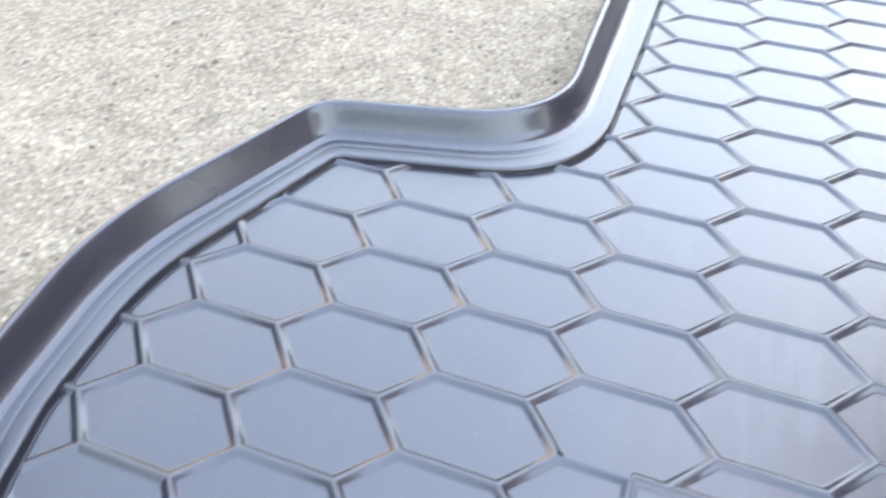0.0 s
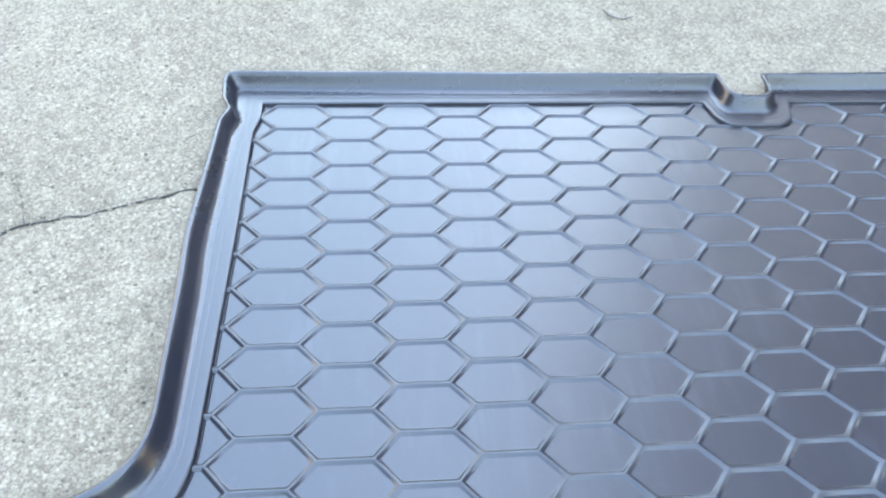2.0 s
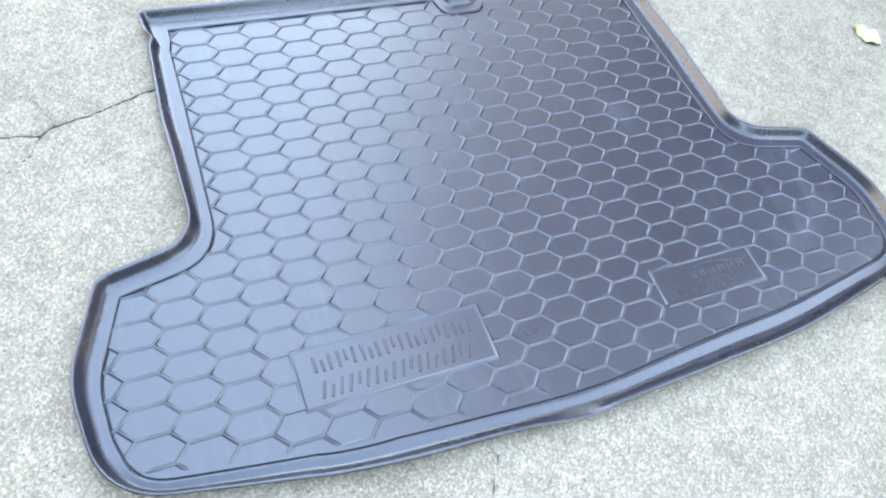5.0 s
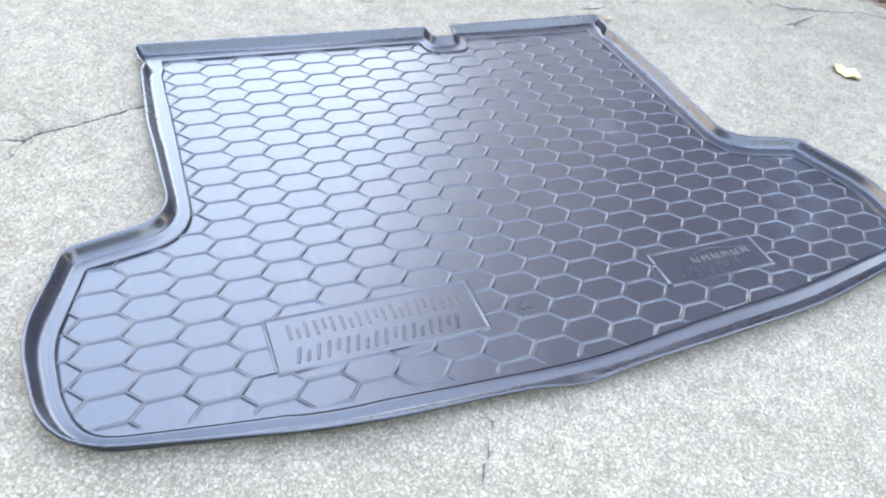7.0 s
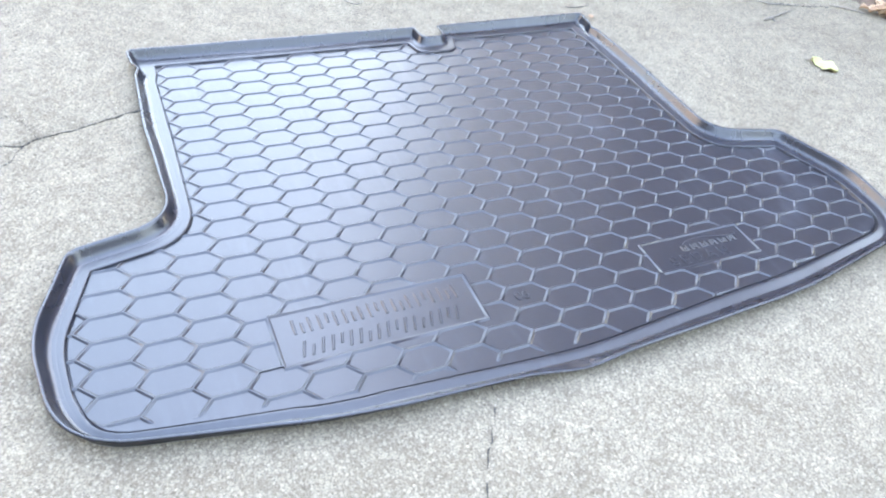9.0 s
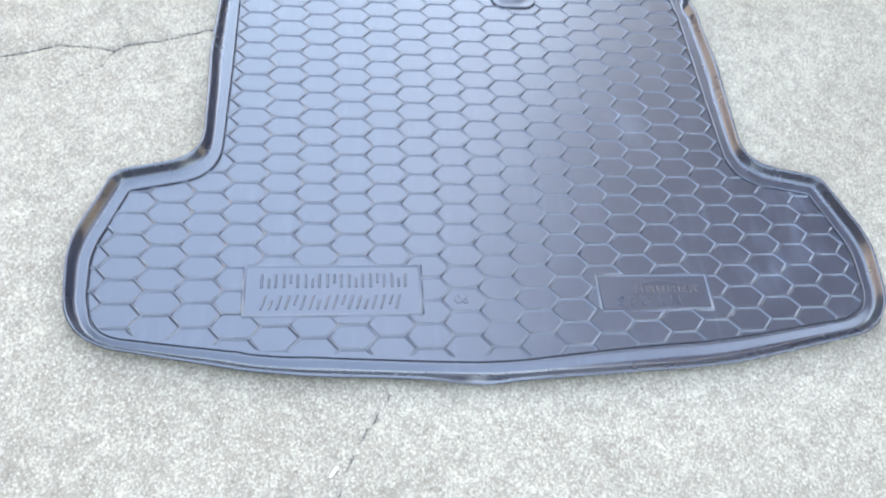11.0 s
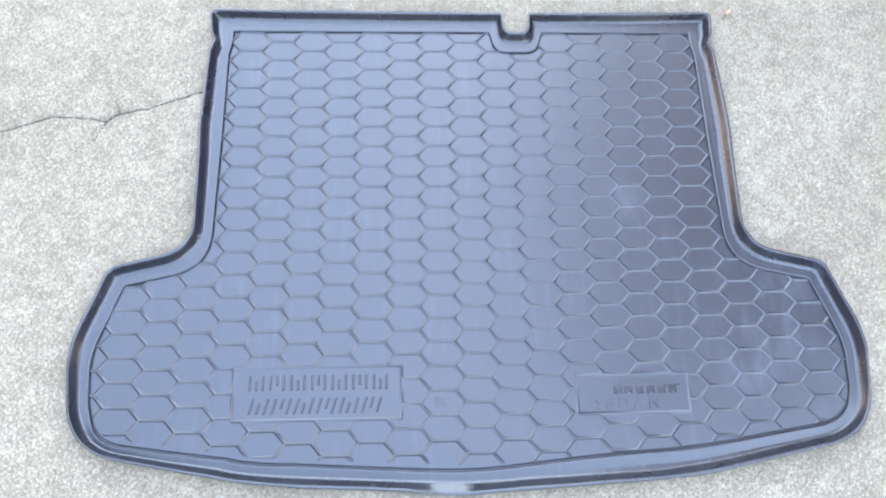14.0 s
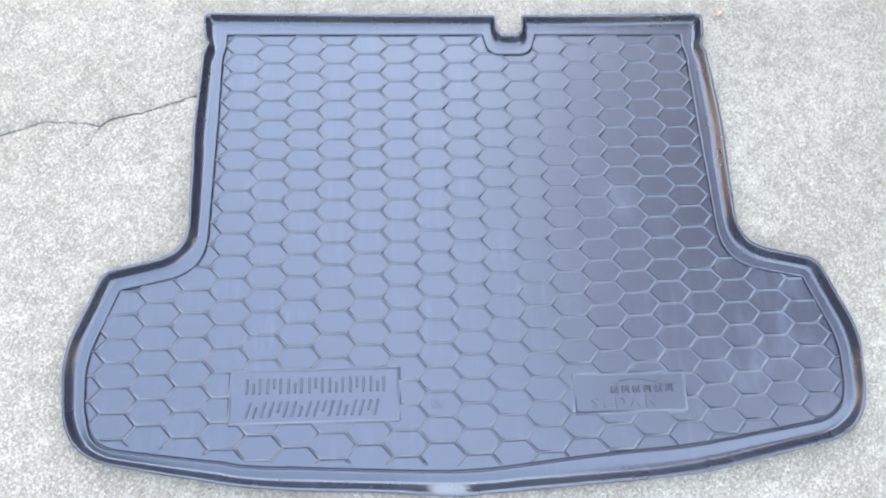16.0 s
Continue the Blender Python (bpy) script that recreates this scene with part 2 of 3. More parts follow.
def build_ground():
    xs = np.concatenate([[-400, -60, -12, -4, -2], np.arange(-1.3, -0.04, 0.006), np.arange(-0.04, 2.3, 0.018), [3, 5, 14, 60, 400]])
    ys = np.concatenate([[-400, -60, -12, -4, -2.2], np.arange(-1.5, -0.75, 0.010), np.arange(-0.75, 0.10, 0.006), np.arange(0.10, 1.6, 0.02), [2.2, 5, 14, 60, 400]])
    gx, gy = np.meshgrid(xs, ys)
    z = np.zeros_like(gx)
    near = (np.abs(gx) < 2.4) & (np.abs(gy) < 1.7)
    z[near] += rng.normal(0, 0.0004, near.sum())
    z -= 0.0008
    for key, pts in CRACKS.items():
        line = np.array(wander(pts))
        box = (gx > line[:, 0].min() - .03) & (gx < line[:, 0].max() + .03) & (gy > line[:, 1].min() - .03) & (gy < line[:, 1].max() + .03)
        q = np.stack([gx[box], gy[box]], 1)
        d = np.sqrt(((q[:, None] - line[None]) ** 2).sum(2)).min(1)
        z[box] -= (0.0045 if key in ("main", "front", "far") else 0.0025) * np.exp(-(d / 0.0045) ** 2)
    ny, nx = gx.shape
    idx = np.arange(nx * ny).reshape(ny, nx)
    quads = np.stack([idx[:-1, :-1], idx[:-1, 1:], idx[1:, 1:], idx[1:, :-1]], -1).reshape(-1, 4)
    me = bpy.data.meshes.new("ground")
    me.vertices.add(nx * ny)
    me.vertices.foreach_set("co", np.stack([gx, gy, z], -1).ravel())
    me.loops.add(quads.size)
    me.loops.foreach_set("vertex_index", quads.ravel())
    me.polygons.add(len(quads))
    me.polygons.foreach_set("loop_start", np.arange(0, quads.size, 4))
    me.polygons.foreach_set("loop_total", np.full(len(quads), 4))
    me.polygons.foreach_set("use_smooth", np.ones(len(quads), bool))
    me.materials.append(ASPHALT)
    me.update(calc_edges=True)
    tagged(new("ground", me), "pale weathered asphalt with fine cracks and stone chips", "ground", kind="structure")


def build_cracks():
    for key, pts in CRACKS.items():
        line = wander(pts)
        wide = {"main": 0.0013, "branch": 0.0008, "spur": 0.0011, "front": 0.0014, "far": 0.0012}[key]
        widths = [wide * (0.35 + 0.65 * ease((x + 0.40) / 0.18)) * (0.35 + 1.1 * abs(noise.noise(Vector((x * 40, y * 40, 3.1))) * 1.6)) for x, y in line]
        # ribbon that draws both the soil and the shade inside the crack
        me = strip_mesh("ground_crack", line, widths, -0.0022, CRACK_SOIL_SHADE)
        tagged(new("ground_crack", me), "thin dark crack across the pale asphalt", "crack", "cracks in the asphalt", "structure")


def build_chips():
    """Loose and half sunk stone chips of the worn surface."""
    n = 26000
    x = np.concatenate([rng.uniform(-0.75, 1.5, n // 2), rng.uniform(-0.6, 0.0, n - n // 2)])
    y = np.concatenate([rng.uniform(-1.2, 0.6, n // 2), rng.uniform(-0.9, 0.35, n - n // 2)])
    r = 0.0008 + 0.0016 * rng.random(n) ** 2.4
    base = np.array([(1, 0, 0), (0.3, 0.95, 0.05), (-0.8, 0.6, 0), (-0.85, -0.5, 0.05), (0.25, -1, 0), (0.05, 0.05, 0.75), (0, 0, -0.6)])
    tri = np.array([(0, 1, 5), (1, 2, 5), (2, 3, 5), (3, 4, 5), (4, 0, 5)])
    a = rng.uniform(0, 2 * math.pi, n)
    v = base[None] * r[:, None, None] * rng.uniform(0.65, 1.35, (n, 7, 1))
    c, s = np.cos(a)[:, None], np.sin(a)[:, None]
    vx, vy = v[..., 0] * c - v[..., 1] * s, v[..., 0] * s + v[..., 1] * c
    verts = np.stack([vx + x[:, None], vy + y[:, None], v[..., 2] - 0.0008], -1).reshape(-1, 3)
    faces = (tri[None] + (np.arange(n) * 7)[:, None, None]).reshape(-1, 3)
    me = mesh_from("stone_chips", verts, faces, CHIPS, False)
    tagged(new("stone_chips", me), "small pale stone chips in the worn asphalt", "stone chips", kind="stuff")


build_ground()
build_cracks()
build_chips()


# ---------- unseen walls added to shade the ground and be mirrored in the liner ---
def frame_box(x0, x1, y0, y1, z, foot=-0.2, e=0.01):
    """An upright block on its base with bevelled upright edges."""
    prof = [(x0 + e, y0), (x1 - e, y0), (x1, y0 + e), (x1, y1 - e), (x1 - e, y1), (x0 + e, y1), (x0, y1 - e), (x0, y0 + e)]
    v = [(a, b, foot) for a, b in prof] + [(a, b, z) for a, b in prof]
    f = [(i, (i + 1) % 8, 8 + (i + 1) % 8, 8 + i) for i in range(8)] + [tuple(range(8))[::-1], tuple(range(8, 16))]
    return v, f


def build_unseen_walls():
    # east walls out of view: block the sun and darken the liner's reflection
    v, f = frame_box(2.55, 2.90, EAST_START, EAST_SPLIT - 0.004, EAST_HIGH)
    tagged(new("unseen_wall_east", mesh_from("unseen_wall_east", v, f, PLASTER, False)), "unseen mauve-grey wall added as the dark mass the liner mirrors", "wall", kind="structure")
    # paler lower part, added to soften the edge of that reflection
    v, f = frame_box(2.57, 2.90, EAST_SPLIT, EAST_END, 3.9)
    tagged(new("unseen_wall_east_2", mesh_from("unseen_wall_east_2", v, f, PALE_PLASTER, False)), "unseen pale grey wall added to soften the mirrored dark edge", "wall", kind="structure")
    v, f = frame_box(2.55, 2.90, EAST_SPLIT, EAST_END, EAST_HIGH, 3.904)
    tagged(new("unseen_wall_east_3", mesh_from("unseen_wall_east_3", v, f, PLASTER, False)), "unseen mauve-grey wall added on top to raise the mirrored dark edge", "wall", kind="structure")
    v, f = frame_box(2.904, 11.0, EAST_END - 0.35, EAST_END, EAST_HIGH)
    tagged(new("unseen_wall_north", mesh_from("unseen_wall_north", v, f, PLASTER, False)), "unseen mauve-grey wall added round the east wall's corner", "wall", kind="structure")
    # more walls out of view, added so rim and ribs mirror dark or tan
    for name, box, wall, label in (("unseen_wall_far", (-6.996, 9.0, 8.0, 8.3, 3.0), DARK_PLASTER, "unseen low dark wall added to dim the mirrored far horizon"),
                                   ("unseen_wall_west", (-7.3, -7.0, 2.2, 8.3, 5.0), TAN_PLASTER, "unseen pale tan wall that the liner's right rim mirrors"),
                                   ("unseen_wall_southwest", (-4.6, -4.3, -5.196, 1.1, 4.6), DARK_PLASTER, "unseen dark wall added to darken reflections from the southwest"),
                                   ("unseen_wall_south", (-4.6, 3.3, -5.5, -5.2, 2.25), DARK_PLASTER, "unseen low dark wall added to darken the rim's reflections"),
                                   ("unseen_wall_southeast", (3.4, 3.6, -5.2, -2.104, 1.2), DARK_PLASTER, "unseen very low dark wall added to hide the bright horizon"),
                                   ("unseen_wall_garden_east", (3.4, 3.6, -2.1, -0.6, 1.9), DARK_PLASTER, "unseen low dark wall added to hide the bright low sky")):
        v, f = frame_box(*box)
        tagged(new(name, mesh_from(name, v, f, wall, False)), label, "wall", kind="structure")


EAST_START, EAST_SPLIT, EAST_END, EAST_HIGH = -0.35, 1.75, 4.5, 8.0
build_unseen_walls()

# ---------- boot liner ----------
CX = 0.419          # middle of the liner
COL, ROW = 0.060, 0.0417        # pitch of the hexagons
HALF = 0.0207       # half of a hexagon's straight side
Z_FLOOR, Z_BAND, Z_LIP = 0.0036, 0.0078, 0.0248
LIP = [(0.502, 0.083, 0.016), (0.497, 0.032, 0.012), (0.488, 0.014, 0.012), (0.496, -0.010, 0.015), (0.503, -0.17, 0.4),
       (0.494, -0.415, 0.075), (0.634, -0.449, 0.034), (0.685, -0.590, 0.20), (0.664, -0.757, 0.14), (0.36, -0.817, 1.0)]
FIELD = [(0.455, 0.042, 0.003), (0.455, 0.016, 0.004), (0.461, -0.010, 0.006), (0.461, -0.04, 0.02), (0.461, -0.17, 0.4),
         (0.465, -0.447, 0.085), (0.608, -0.479, 0.006), (0.650, -0.60, 0.15), (0.640, -0.729, 0.10), (0.36, -0.771, 1.0)]
NOTCH_LIP = [(0.0755, 0.078, 0.004), (0.079, 0.033, 0.018), (0.125, 0.033, 0.018), (0.1285, 0.078, 0.004)]
NOTCH_FIELD = [(0.050, 0.042, 0.006), (0.060, -0.004, 0.032), (0.144, -0.004, 0.032), (0.157, 0.042, 0.006)]


def filleted(points, steps=10):
    """A closed outline with rounded corners; each corner gives steps + 1 points."""
    out = []
    n = len(points)
    for i, (x, y, r) in enumerate(points):
        p = Vector((x, y))
        a = Vector(points[i - 1][:2]) - p
        b = Vector(points[(i + 1) % n][:2]) - p
        la, lb = a.length, b.length
        a, b = a / la, b / lb
        ang = a.angle(b)
        t = min(r / math.tan(ang / 2), 0.48 * la, 0.48 * lb)
        p0, p1 = p + a * t, p + b * t
        for k in range(steps + 1):
            u = k / steps
            out.append(((1 - u) ** 2) * p0 + 2 * u * (1 - u) * p + u * u * p1)
    return out


def whole(half, notch):
    pts = list(notch) + list(half) + [(0.0, half[-1][1] - 0.019, 1.0)] + [(-x, y, r) for x, y, r in reversed(half)]
    return [(x + CX, y, r) for x, y, r in pts]


def even(a, b, gap=0.012):
    """Splits long stretches of both outlines alike."""
    oa, ob_ = [], []
    n = len(a)
    for i in range(n):
        p, q, u, v = a[i], a[(i + 1) % n], b[i], b[(i + 1) % n]
        k = max(1, int((q - p).length / gap))
        for j in range(k):
            oa.append(p.lerp(q, j / k))
            ob_.append(u.lerp(v, j / k))
    return oa, ob_


OUT, RIB_END = even(filleted(whole(LIP, NOTCH_LIP)), filleted(whole(FIELD, NOTCH_FIELD)))


def frontal(p, q):
    """How squarely a place between the outlines faces the front edge, 0 to 1."""
    return ease(((q - p).normalized().y - 0.55) / 0.40) if p.y < -0.6 else 0.0


def front_gap(p, q):
    """Bare floor between the ends of the ribs and the border groove along the front."""
    return 0.013 * frontal(p, q) * ease((0.70 - p.x) / 0.40)


INN = [q + (p - q).normalized() * front_gap(p, q) for p, q in zip(OUT, RIB_END)]


def sag(x, y):
    """The front edge of the liner stands a little lower than its sides and is bent down at one place."""
    t = ease((-0.60 - y) / 0.16)
    dent = math.exp(-((x - 0.366) / 0.046) ** 2) if y < -0.78 else 0.0
    return 1 - FRONT_DROP * t - DENT * dent


FRONT_DROP, DENT = 0.12, 0.50
SPLIT = 0.56        # where the rim meets the border band, as a share of the border's width


def loft(name, rings, material, front=None, metric=False):
    """A band between the two outlines: rings of (place between them, height), with a profile of their own along the front."""
    n = len(OUT)
    verts, faces = [], []
    for (s, z), (s2, z2) in zip(rings, front or rings):
        for p, q in zip(OUT, INN):
            t = frontal(p, q)
            width = (q - p).length
            u, h = s + (s2 - s) * t, z + (z2 - z) * t
            if metric and u < 0.1:
                u = min(rim_place(u, width), SPLIT - 0.01)
            elif u > 1:
                u = 1 + (u - 1) * 0.040 / width
            c = p.lerp(q, u)
            if h > Z_BAND + 1e-4:
                h = Z_BAND + (h - Z_BAND) * sag(c.x, c.y)
                if metric and c.y < -0.78:
                    c.y -= 0.006 * math.exp(-((c.x - 0.366) / 0.046) ** 2) * (h - Z_BAND) / 0.010
            h += 0.0006 * noise.noise(Vector((c.x * 9, c.y * 9, 1.7))) * max(1 - u, 0)
            if metric:
                c = c + Vector((noise.noise(Vector((c.x * 14, c.y * 14, 5.1))), noise.noise(Vector((c.x * 14, c.y * 14, 8.3))))) * 0.0007 * max(1 - u, 0)
            verts.append((c.x, c.y, max(h, 0.0002)))
    for k in range(len(rings) - 1):
        for i in range(n):
            j = (i + 1) % n
            faces.append((k * n + i, k * n + j, (k + 1) * n + j, (k + 1) * n + i))
    return mesh_from(name, verts, faces, material)


def rim_place(d, width):
    """Metres in from the lip as a share of the distance between the outlines, squeezed where the border is narrow."""
    return d * min(1, (SPLIT - 0.01) * width / 0.0216) / width


# distance in from the lip's edge and height; the last ring meets the border band
RIM = [(0.0150, 0.0004), (0.0130, 0.004), (0.0075, 0.0185), (0.0012, 0.0206), (0.0002, 0.0214), (0.0, 0.0224), (0.0005, 0.0236), (0.0016, 0.0245), (0.0030, Z_LIP), (0.0046, 0.0247),
       (0.0058, 0.0241), (0.0068, 0.0230), (0.0085, 0.0203), (0.0108, 0.0166), (0.0130, 0.0131), (0.0148, 0.0107), (0.0165, 0.0092), (0.0185, 0.0083), (0.0216, 0.0079), (SPLIT, Z_BAND)]
BAND = [(SPLIT, Z_BAND), (0.66, Z_BAND), (0.70, 0.0078), (0.712, 0.00765), (0.724, 0.0077), (0.90, 0.0077), (0.955, 0.0076), (0.982, 0.0070), (0.993, 0.0058), (1.0, 0.0026), (1.012, 0.0022), (1.035, 0.0029), (1.055, 0.0036)]
FRONT_RIM = RIM[:-4] + [(0.0165, 0.0080), (0.0185, 0.0064), (0.0216, 0.0058), (SPLIT, 0.0057)]
FRONT_BAND = [(SPLIT, 0.0057), (0.64, 0.0064), (0.70, 0.0069), (0.76, 0.0074), (0.82, 0.0080), (0.90, 0.0087), (0.94, 0.0088), (0.965, 0.0083), (0.985, 0.0064), (1.0, 0.0012), (1.025, 0.0005), (1.075, 0.0007), (1.11, 0.0036)]


boot_liner = tagged(new("boot_liner"), "black moulded plastic car boot liner with hexagon ribs on asphalt", "boot liner")
part("rim", loft("rim", RIM, RIM_PLASTIC, FRONT_RIM, metric=True), boot_liner, "upturned rim with a thin rounded lip")
part("border_band", loft("border_band", BAND, PLASTIC, FRONT_BAND), boot_liner,
     "smooth flat border round the hexagon field")
base = [p.lerp(q, 0.36) for p, q in zip(OUT, INN)]          # under the band, where ribs may run on unseen
sheet = [q + (q - p).normalized() * (0.0021 + 0.0022 * frontal(p, q)) for p, q in zip(OUT, INN)]          # the floor inside the groove

Z_SHEET = Z_FLOOR - 0.0001
low_v, low_f = [(p.x, p.y, Z_SHEET) for p in sheet], [tuple(range(len(sheet)))[::-1]]
low = mesh_from("base_sheet", low_v, low_f, PLASTIC, False)
part("base_sheet", low, boot_liner)


def inside(x, y, poly):
    hit = False
    n = len(poly)
    for i in range(n):
        a, b = poly[i], poly[i - 1]
        if (a.y > y) != (b.y > y) and x < (b.x - a.x) * (y - a.y) / (b.y - a.y) + a.x:
            hit = not hit
    return hit


def clip(poly, nx, ny, d):
    """The part of a convex polygon with nx*x + ny*y <= d."""
    out = []
    for i, p in enumerate(poly):
        q = poly[(i + 1) % len(poly)]
        a, b = nx * p[0] + ny * p[1] - d, nx * q[0] + ny * q[1] - d
        if a <= 0:
            out.append(p)
        if a * b < 0:
            t = a / (a - b)
            out.append((p[0] + (q[0] - p[0]) * t, p[1] + (q[1] - p[1]) * t))
    return out


SLOPE = COL - HALF          # half of a hexagon's full width
HEX = [(-HALF, ROW / 2), (-SLOPE, 0.0), (-HALF, -ROW / 2), (HALF, -ROW / 2), (SLOPE, 0.0), (HALF, ROW / 2)]


def inset(poly, d, opened=()):
    """A convex polygon (anticlockwise) moved inwards, but for its open edges."""
    n = len(poly)
    lines = []
    for i in range(n):
        (x0, y0), (x1, y1) = poly[i], poly[(i + 1) % n]
        l = math.hypot(x1 - x0, y1 - y0)
        nx, ny = -(y1 - y0) / l, (x1 - x0) / l
        lines.append((nx, ny, nx * x0 + ny * y0 + (0 if i in opened else d)))
    out = []
    for i in range(n):
        a, b, c = lines[i - 1]
        e, f, g = lines[i]
        det = a * f - b * e
        out.append(((c * f - b * g) / det, (a * g - c * e) / det))
    return out


RIB_HALF, RIB_HIGH = 0.0034, 0.0020
CELL_RINGS = [(RIB_HALF * u, Z_FLOOR + RIB_HIGH * (0.5 + 0.5 * math.cos(math.pi * u ** 1.1))) for u in (0, 0.14, 0.28, 0.40, 0.52, 0.64, 0.76, 0.88, 1.0)] + [(0.0037, Z_FLOOR), (0.0060, Z_FLOOR)]


def in_radius(poly):
    mx, my = sum(p[0] for p in poly) / len(poly), sum(p[1] for p in poly) / len(poly)
    return min(abs((b[0] - a[0]) * (my - a[1]) - (b[1] - a[1]) * (mx - a[0])) / math.hypot(b[0] - a[0], b[1] - a[1]) for a, b in zip(poly, poly[1:] + poly[:1]))


def cell_geometry(poly, opened=()):
    """A sunk panel with half a rib along each edge that is not open."""
    verts, faces = [], []
    n = len(poly)
    shrink = min(1.0, 0.80 * in_radius(poly) / CELL_RINGS[-1][0])
    for d, z in CELL_RINGS:
        for x, y in inset(poly, d * shrink, opened):
            verts.append((x, y, z))
    for k in range(len(CELL_RINGS) - 1):
        for i in range(n):
            if i not in opened:
                j = (i + 1) % n
                faces.append((k * n + i, k * n + j, (k + 1) * n + j, (k + 1) * n + i))
    m = (len(CELL_RINGS) - 1) * n
    faces.append(tuple(range(m, m + n)))
    return verts, faces


BOXES = [(0.0085, 0.2900, -0.7130, -0.6240), (0.5880, 0.7820, -0.7110, -0.6450)]


def tidy(poly):
    return [p for i, p in enumerate(poly) if math.hypot(p[0] - poly[i - 1][0], p[1] - poly[i - 1][1]) > 1e-5]


def around(poly, box):
    """The convex pieces of a polygon that lie outside an upright box, each with its open edges."""
    x0, x1, y0, y1 = box
    left, right = clip(poly, 1, 0, x0), clip(poly, -1, 0, -x1)
    mid = clip(clip(poly, 1, 0, x1), -1, 0, -x0)
    pieces = []
    for strip in (left, mid, right):
        if len(strip) < 3:
            continue
        pieces += [clip(strip, 0, -1, -y1), clip(strip, 0, 1, y0)]
        if strip is not mid:
            level = clip(strip, 0, 1, y1)
            pieces.append(clip(level, 0, -1, -y0) if len(level) > 2 else [])
    out = []
    for piece in pieces:
        piece = tidy(piece) if len(piece) > 2 else []
        if len(piece) < 3 or in_radius(piece) < 0.0006:
            continue
        opened = []
        for i, (a, b) in enumerate(zip(piece, piece[1:] + piece[:1])):
            mx, my = (a[0] + b[0]) / 2, (a[1] + b[1]) / 2
            upright = abs(a[0] - b[0]) < 1e-7 and min(abs(a[0] - x0), abs(a[0] - x1)) < 1e-6
            level = abs(a[1] - b[1]) < 1e-7 and min(abs(a[1] - y0), abs(a[1] - y1)) < 1e-6
            if (upright and not y0 < my < y1) or (level and not x0 < mx < x1):
                opened.append(i)
        out.append((piece, tuple(opened)))
    return out


def run_out(p):
    """Along the front the ribs sink into the floor before they reach the groove."""
    if p.y < -0.72:
        ahead = [q.y for q in RIB_END if abs(q.x - p.x) < 0.012 and q.y < -0.66]
        if ahead:
            over = ease((min(ahead) + 0.004 - p.y) / 0.009)
            return (p.x, p.y, p.z - (p.z - Z_FLOOR + 0.0006) * over)
    return tuple(p)


def border_cell(poly, verts, faces, steps=16):
    """The ribs of a panel that runs under the border band, only as far as the band hides their ends."""
    n = len(poly)
    rings = [[(x, y, z) for x, y in inset(poly, d)] for d, z in CELL_RINGS]
    if all(inside(x, y, sheet) for x, y, z in rings[-1]):
        off = len(verts)
        verts += rings[-1]
        faces.append(tuple(range(off, off + n)))
    for i in range(n):
        j = (i + 1) % n
        off = len(verts)
        for ring in rings:
            a, b = Vector(ring[i]), Vector(ring[j])
            verts += [run_out(a.lerp(b, u / steps)) for u in range(steps + 1)]
        for k in range(len(rings) - 1):
            for u in range(steps):
                q = (off + k * (steps + 1) + u, off + k * (steps + 1) + u + 1, off + (k + 1) * (steps + 1) + u + 1, off + (k + 1) * (steps + 1) + u)
                flat = max(verts[p][2] for p in q) < Z_FLOOR + 0.0003
                if all(inside(verts[p][0], verts[p][1], sheet if flat or verts[p][1] < -0.70 else base) for p in q):
                    faces.append(q)


def build_cells():
    v, f = cell_geometry(HEX)
    shared = mesh_from("hexagon_panel", v, f, PLASTIC)
    spare_v, spare_f = [], []
    count = 0
    for c in range(-6, 21):
        for k in range(-2, 21):
            x, y = COL * c, -(k + 0.5 - (0.5 if c % 2 else 0)) * ROW
            poly = [(x + a, y + b) for a, b in HEX]
            middles = [((p[0] + q[0]) / 2, (p[1] + q[1]) / 2) for p, q in zip(poly, poly[1:] + poly[:1])]
            if not any(inside(px, py, RIB_END) for px, py in poly + middles + [(x, y)]):
                continue
            box = next((b for b in BOXES if x + SLOPE > b[0] and x - SLOPE < b[1] and y + ROW / 2 > b[2] and y - ROW / 2 < b[3]), None)
            whole_in = all(inside(px, py, RIB_END if py < -0.7 else base) for px, py in poly)
            if whole_in and box is None and count < 300:
                ob = part("hexagon_panel", shared, boot_liner)
                ob.location = (x, y, 0)
                count += 1
                continue
            if box:
                pieces = around(poly, box)
            else:
                border_cell(poly, spare_v, spare_f)
                continue
            for piece, opened in pieces:
                v, f = cell_geometry(piece, opened)
                off = len(spare_v)
                spare_v += v
                spare_f += [tuple(i + off for i in q) for q in f]
    part("cut_panel", mesh_from("cut_panel", spare_v, spare_f, PLASTIC), boot_liner, "cut hexagon panels along border and plates", "stuff")


def raised_stroke(x0, x1, y0, y1, z0, z1):
    """A raised bar with sloped sides."""
    e = min(0.0013, 0.45 * min(x1 - x0, y1 - y0))
    verts = [(x0, y0, z0), (x1, y0, z0), (x1, y1, z0), (x0, y1, z0), (x0 + e, y0 + e, z1), (x1 - e, y0 + e, z1), (x1 - e, y1 - e, z1), (x0 + e, y1 - e, z1)]
    return verts, [(i, (i + 1) % 4, 4 + (i + 1) % 4, 4 + i) for i in range(4)] + [(4, 5, 6, 7)]


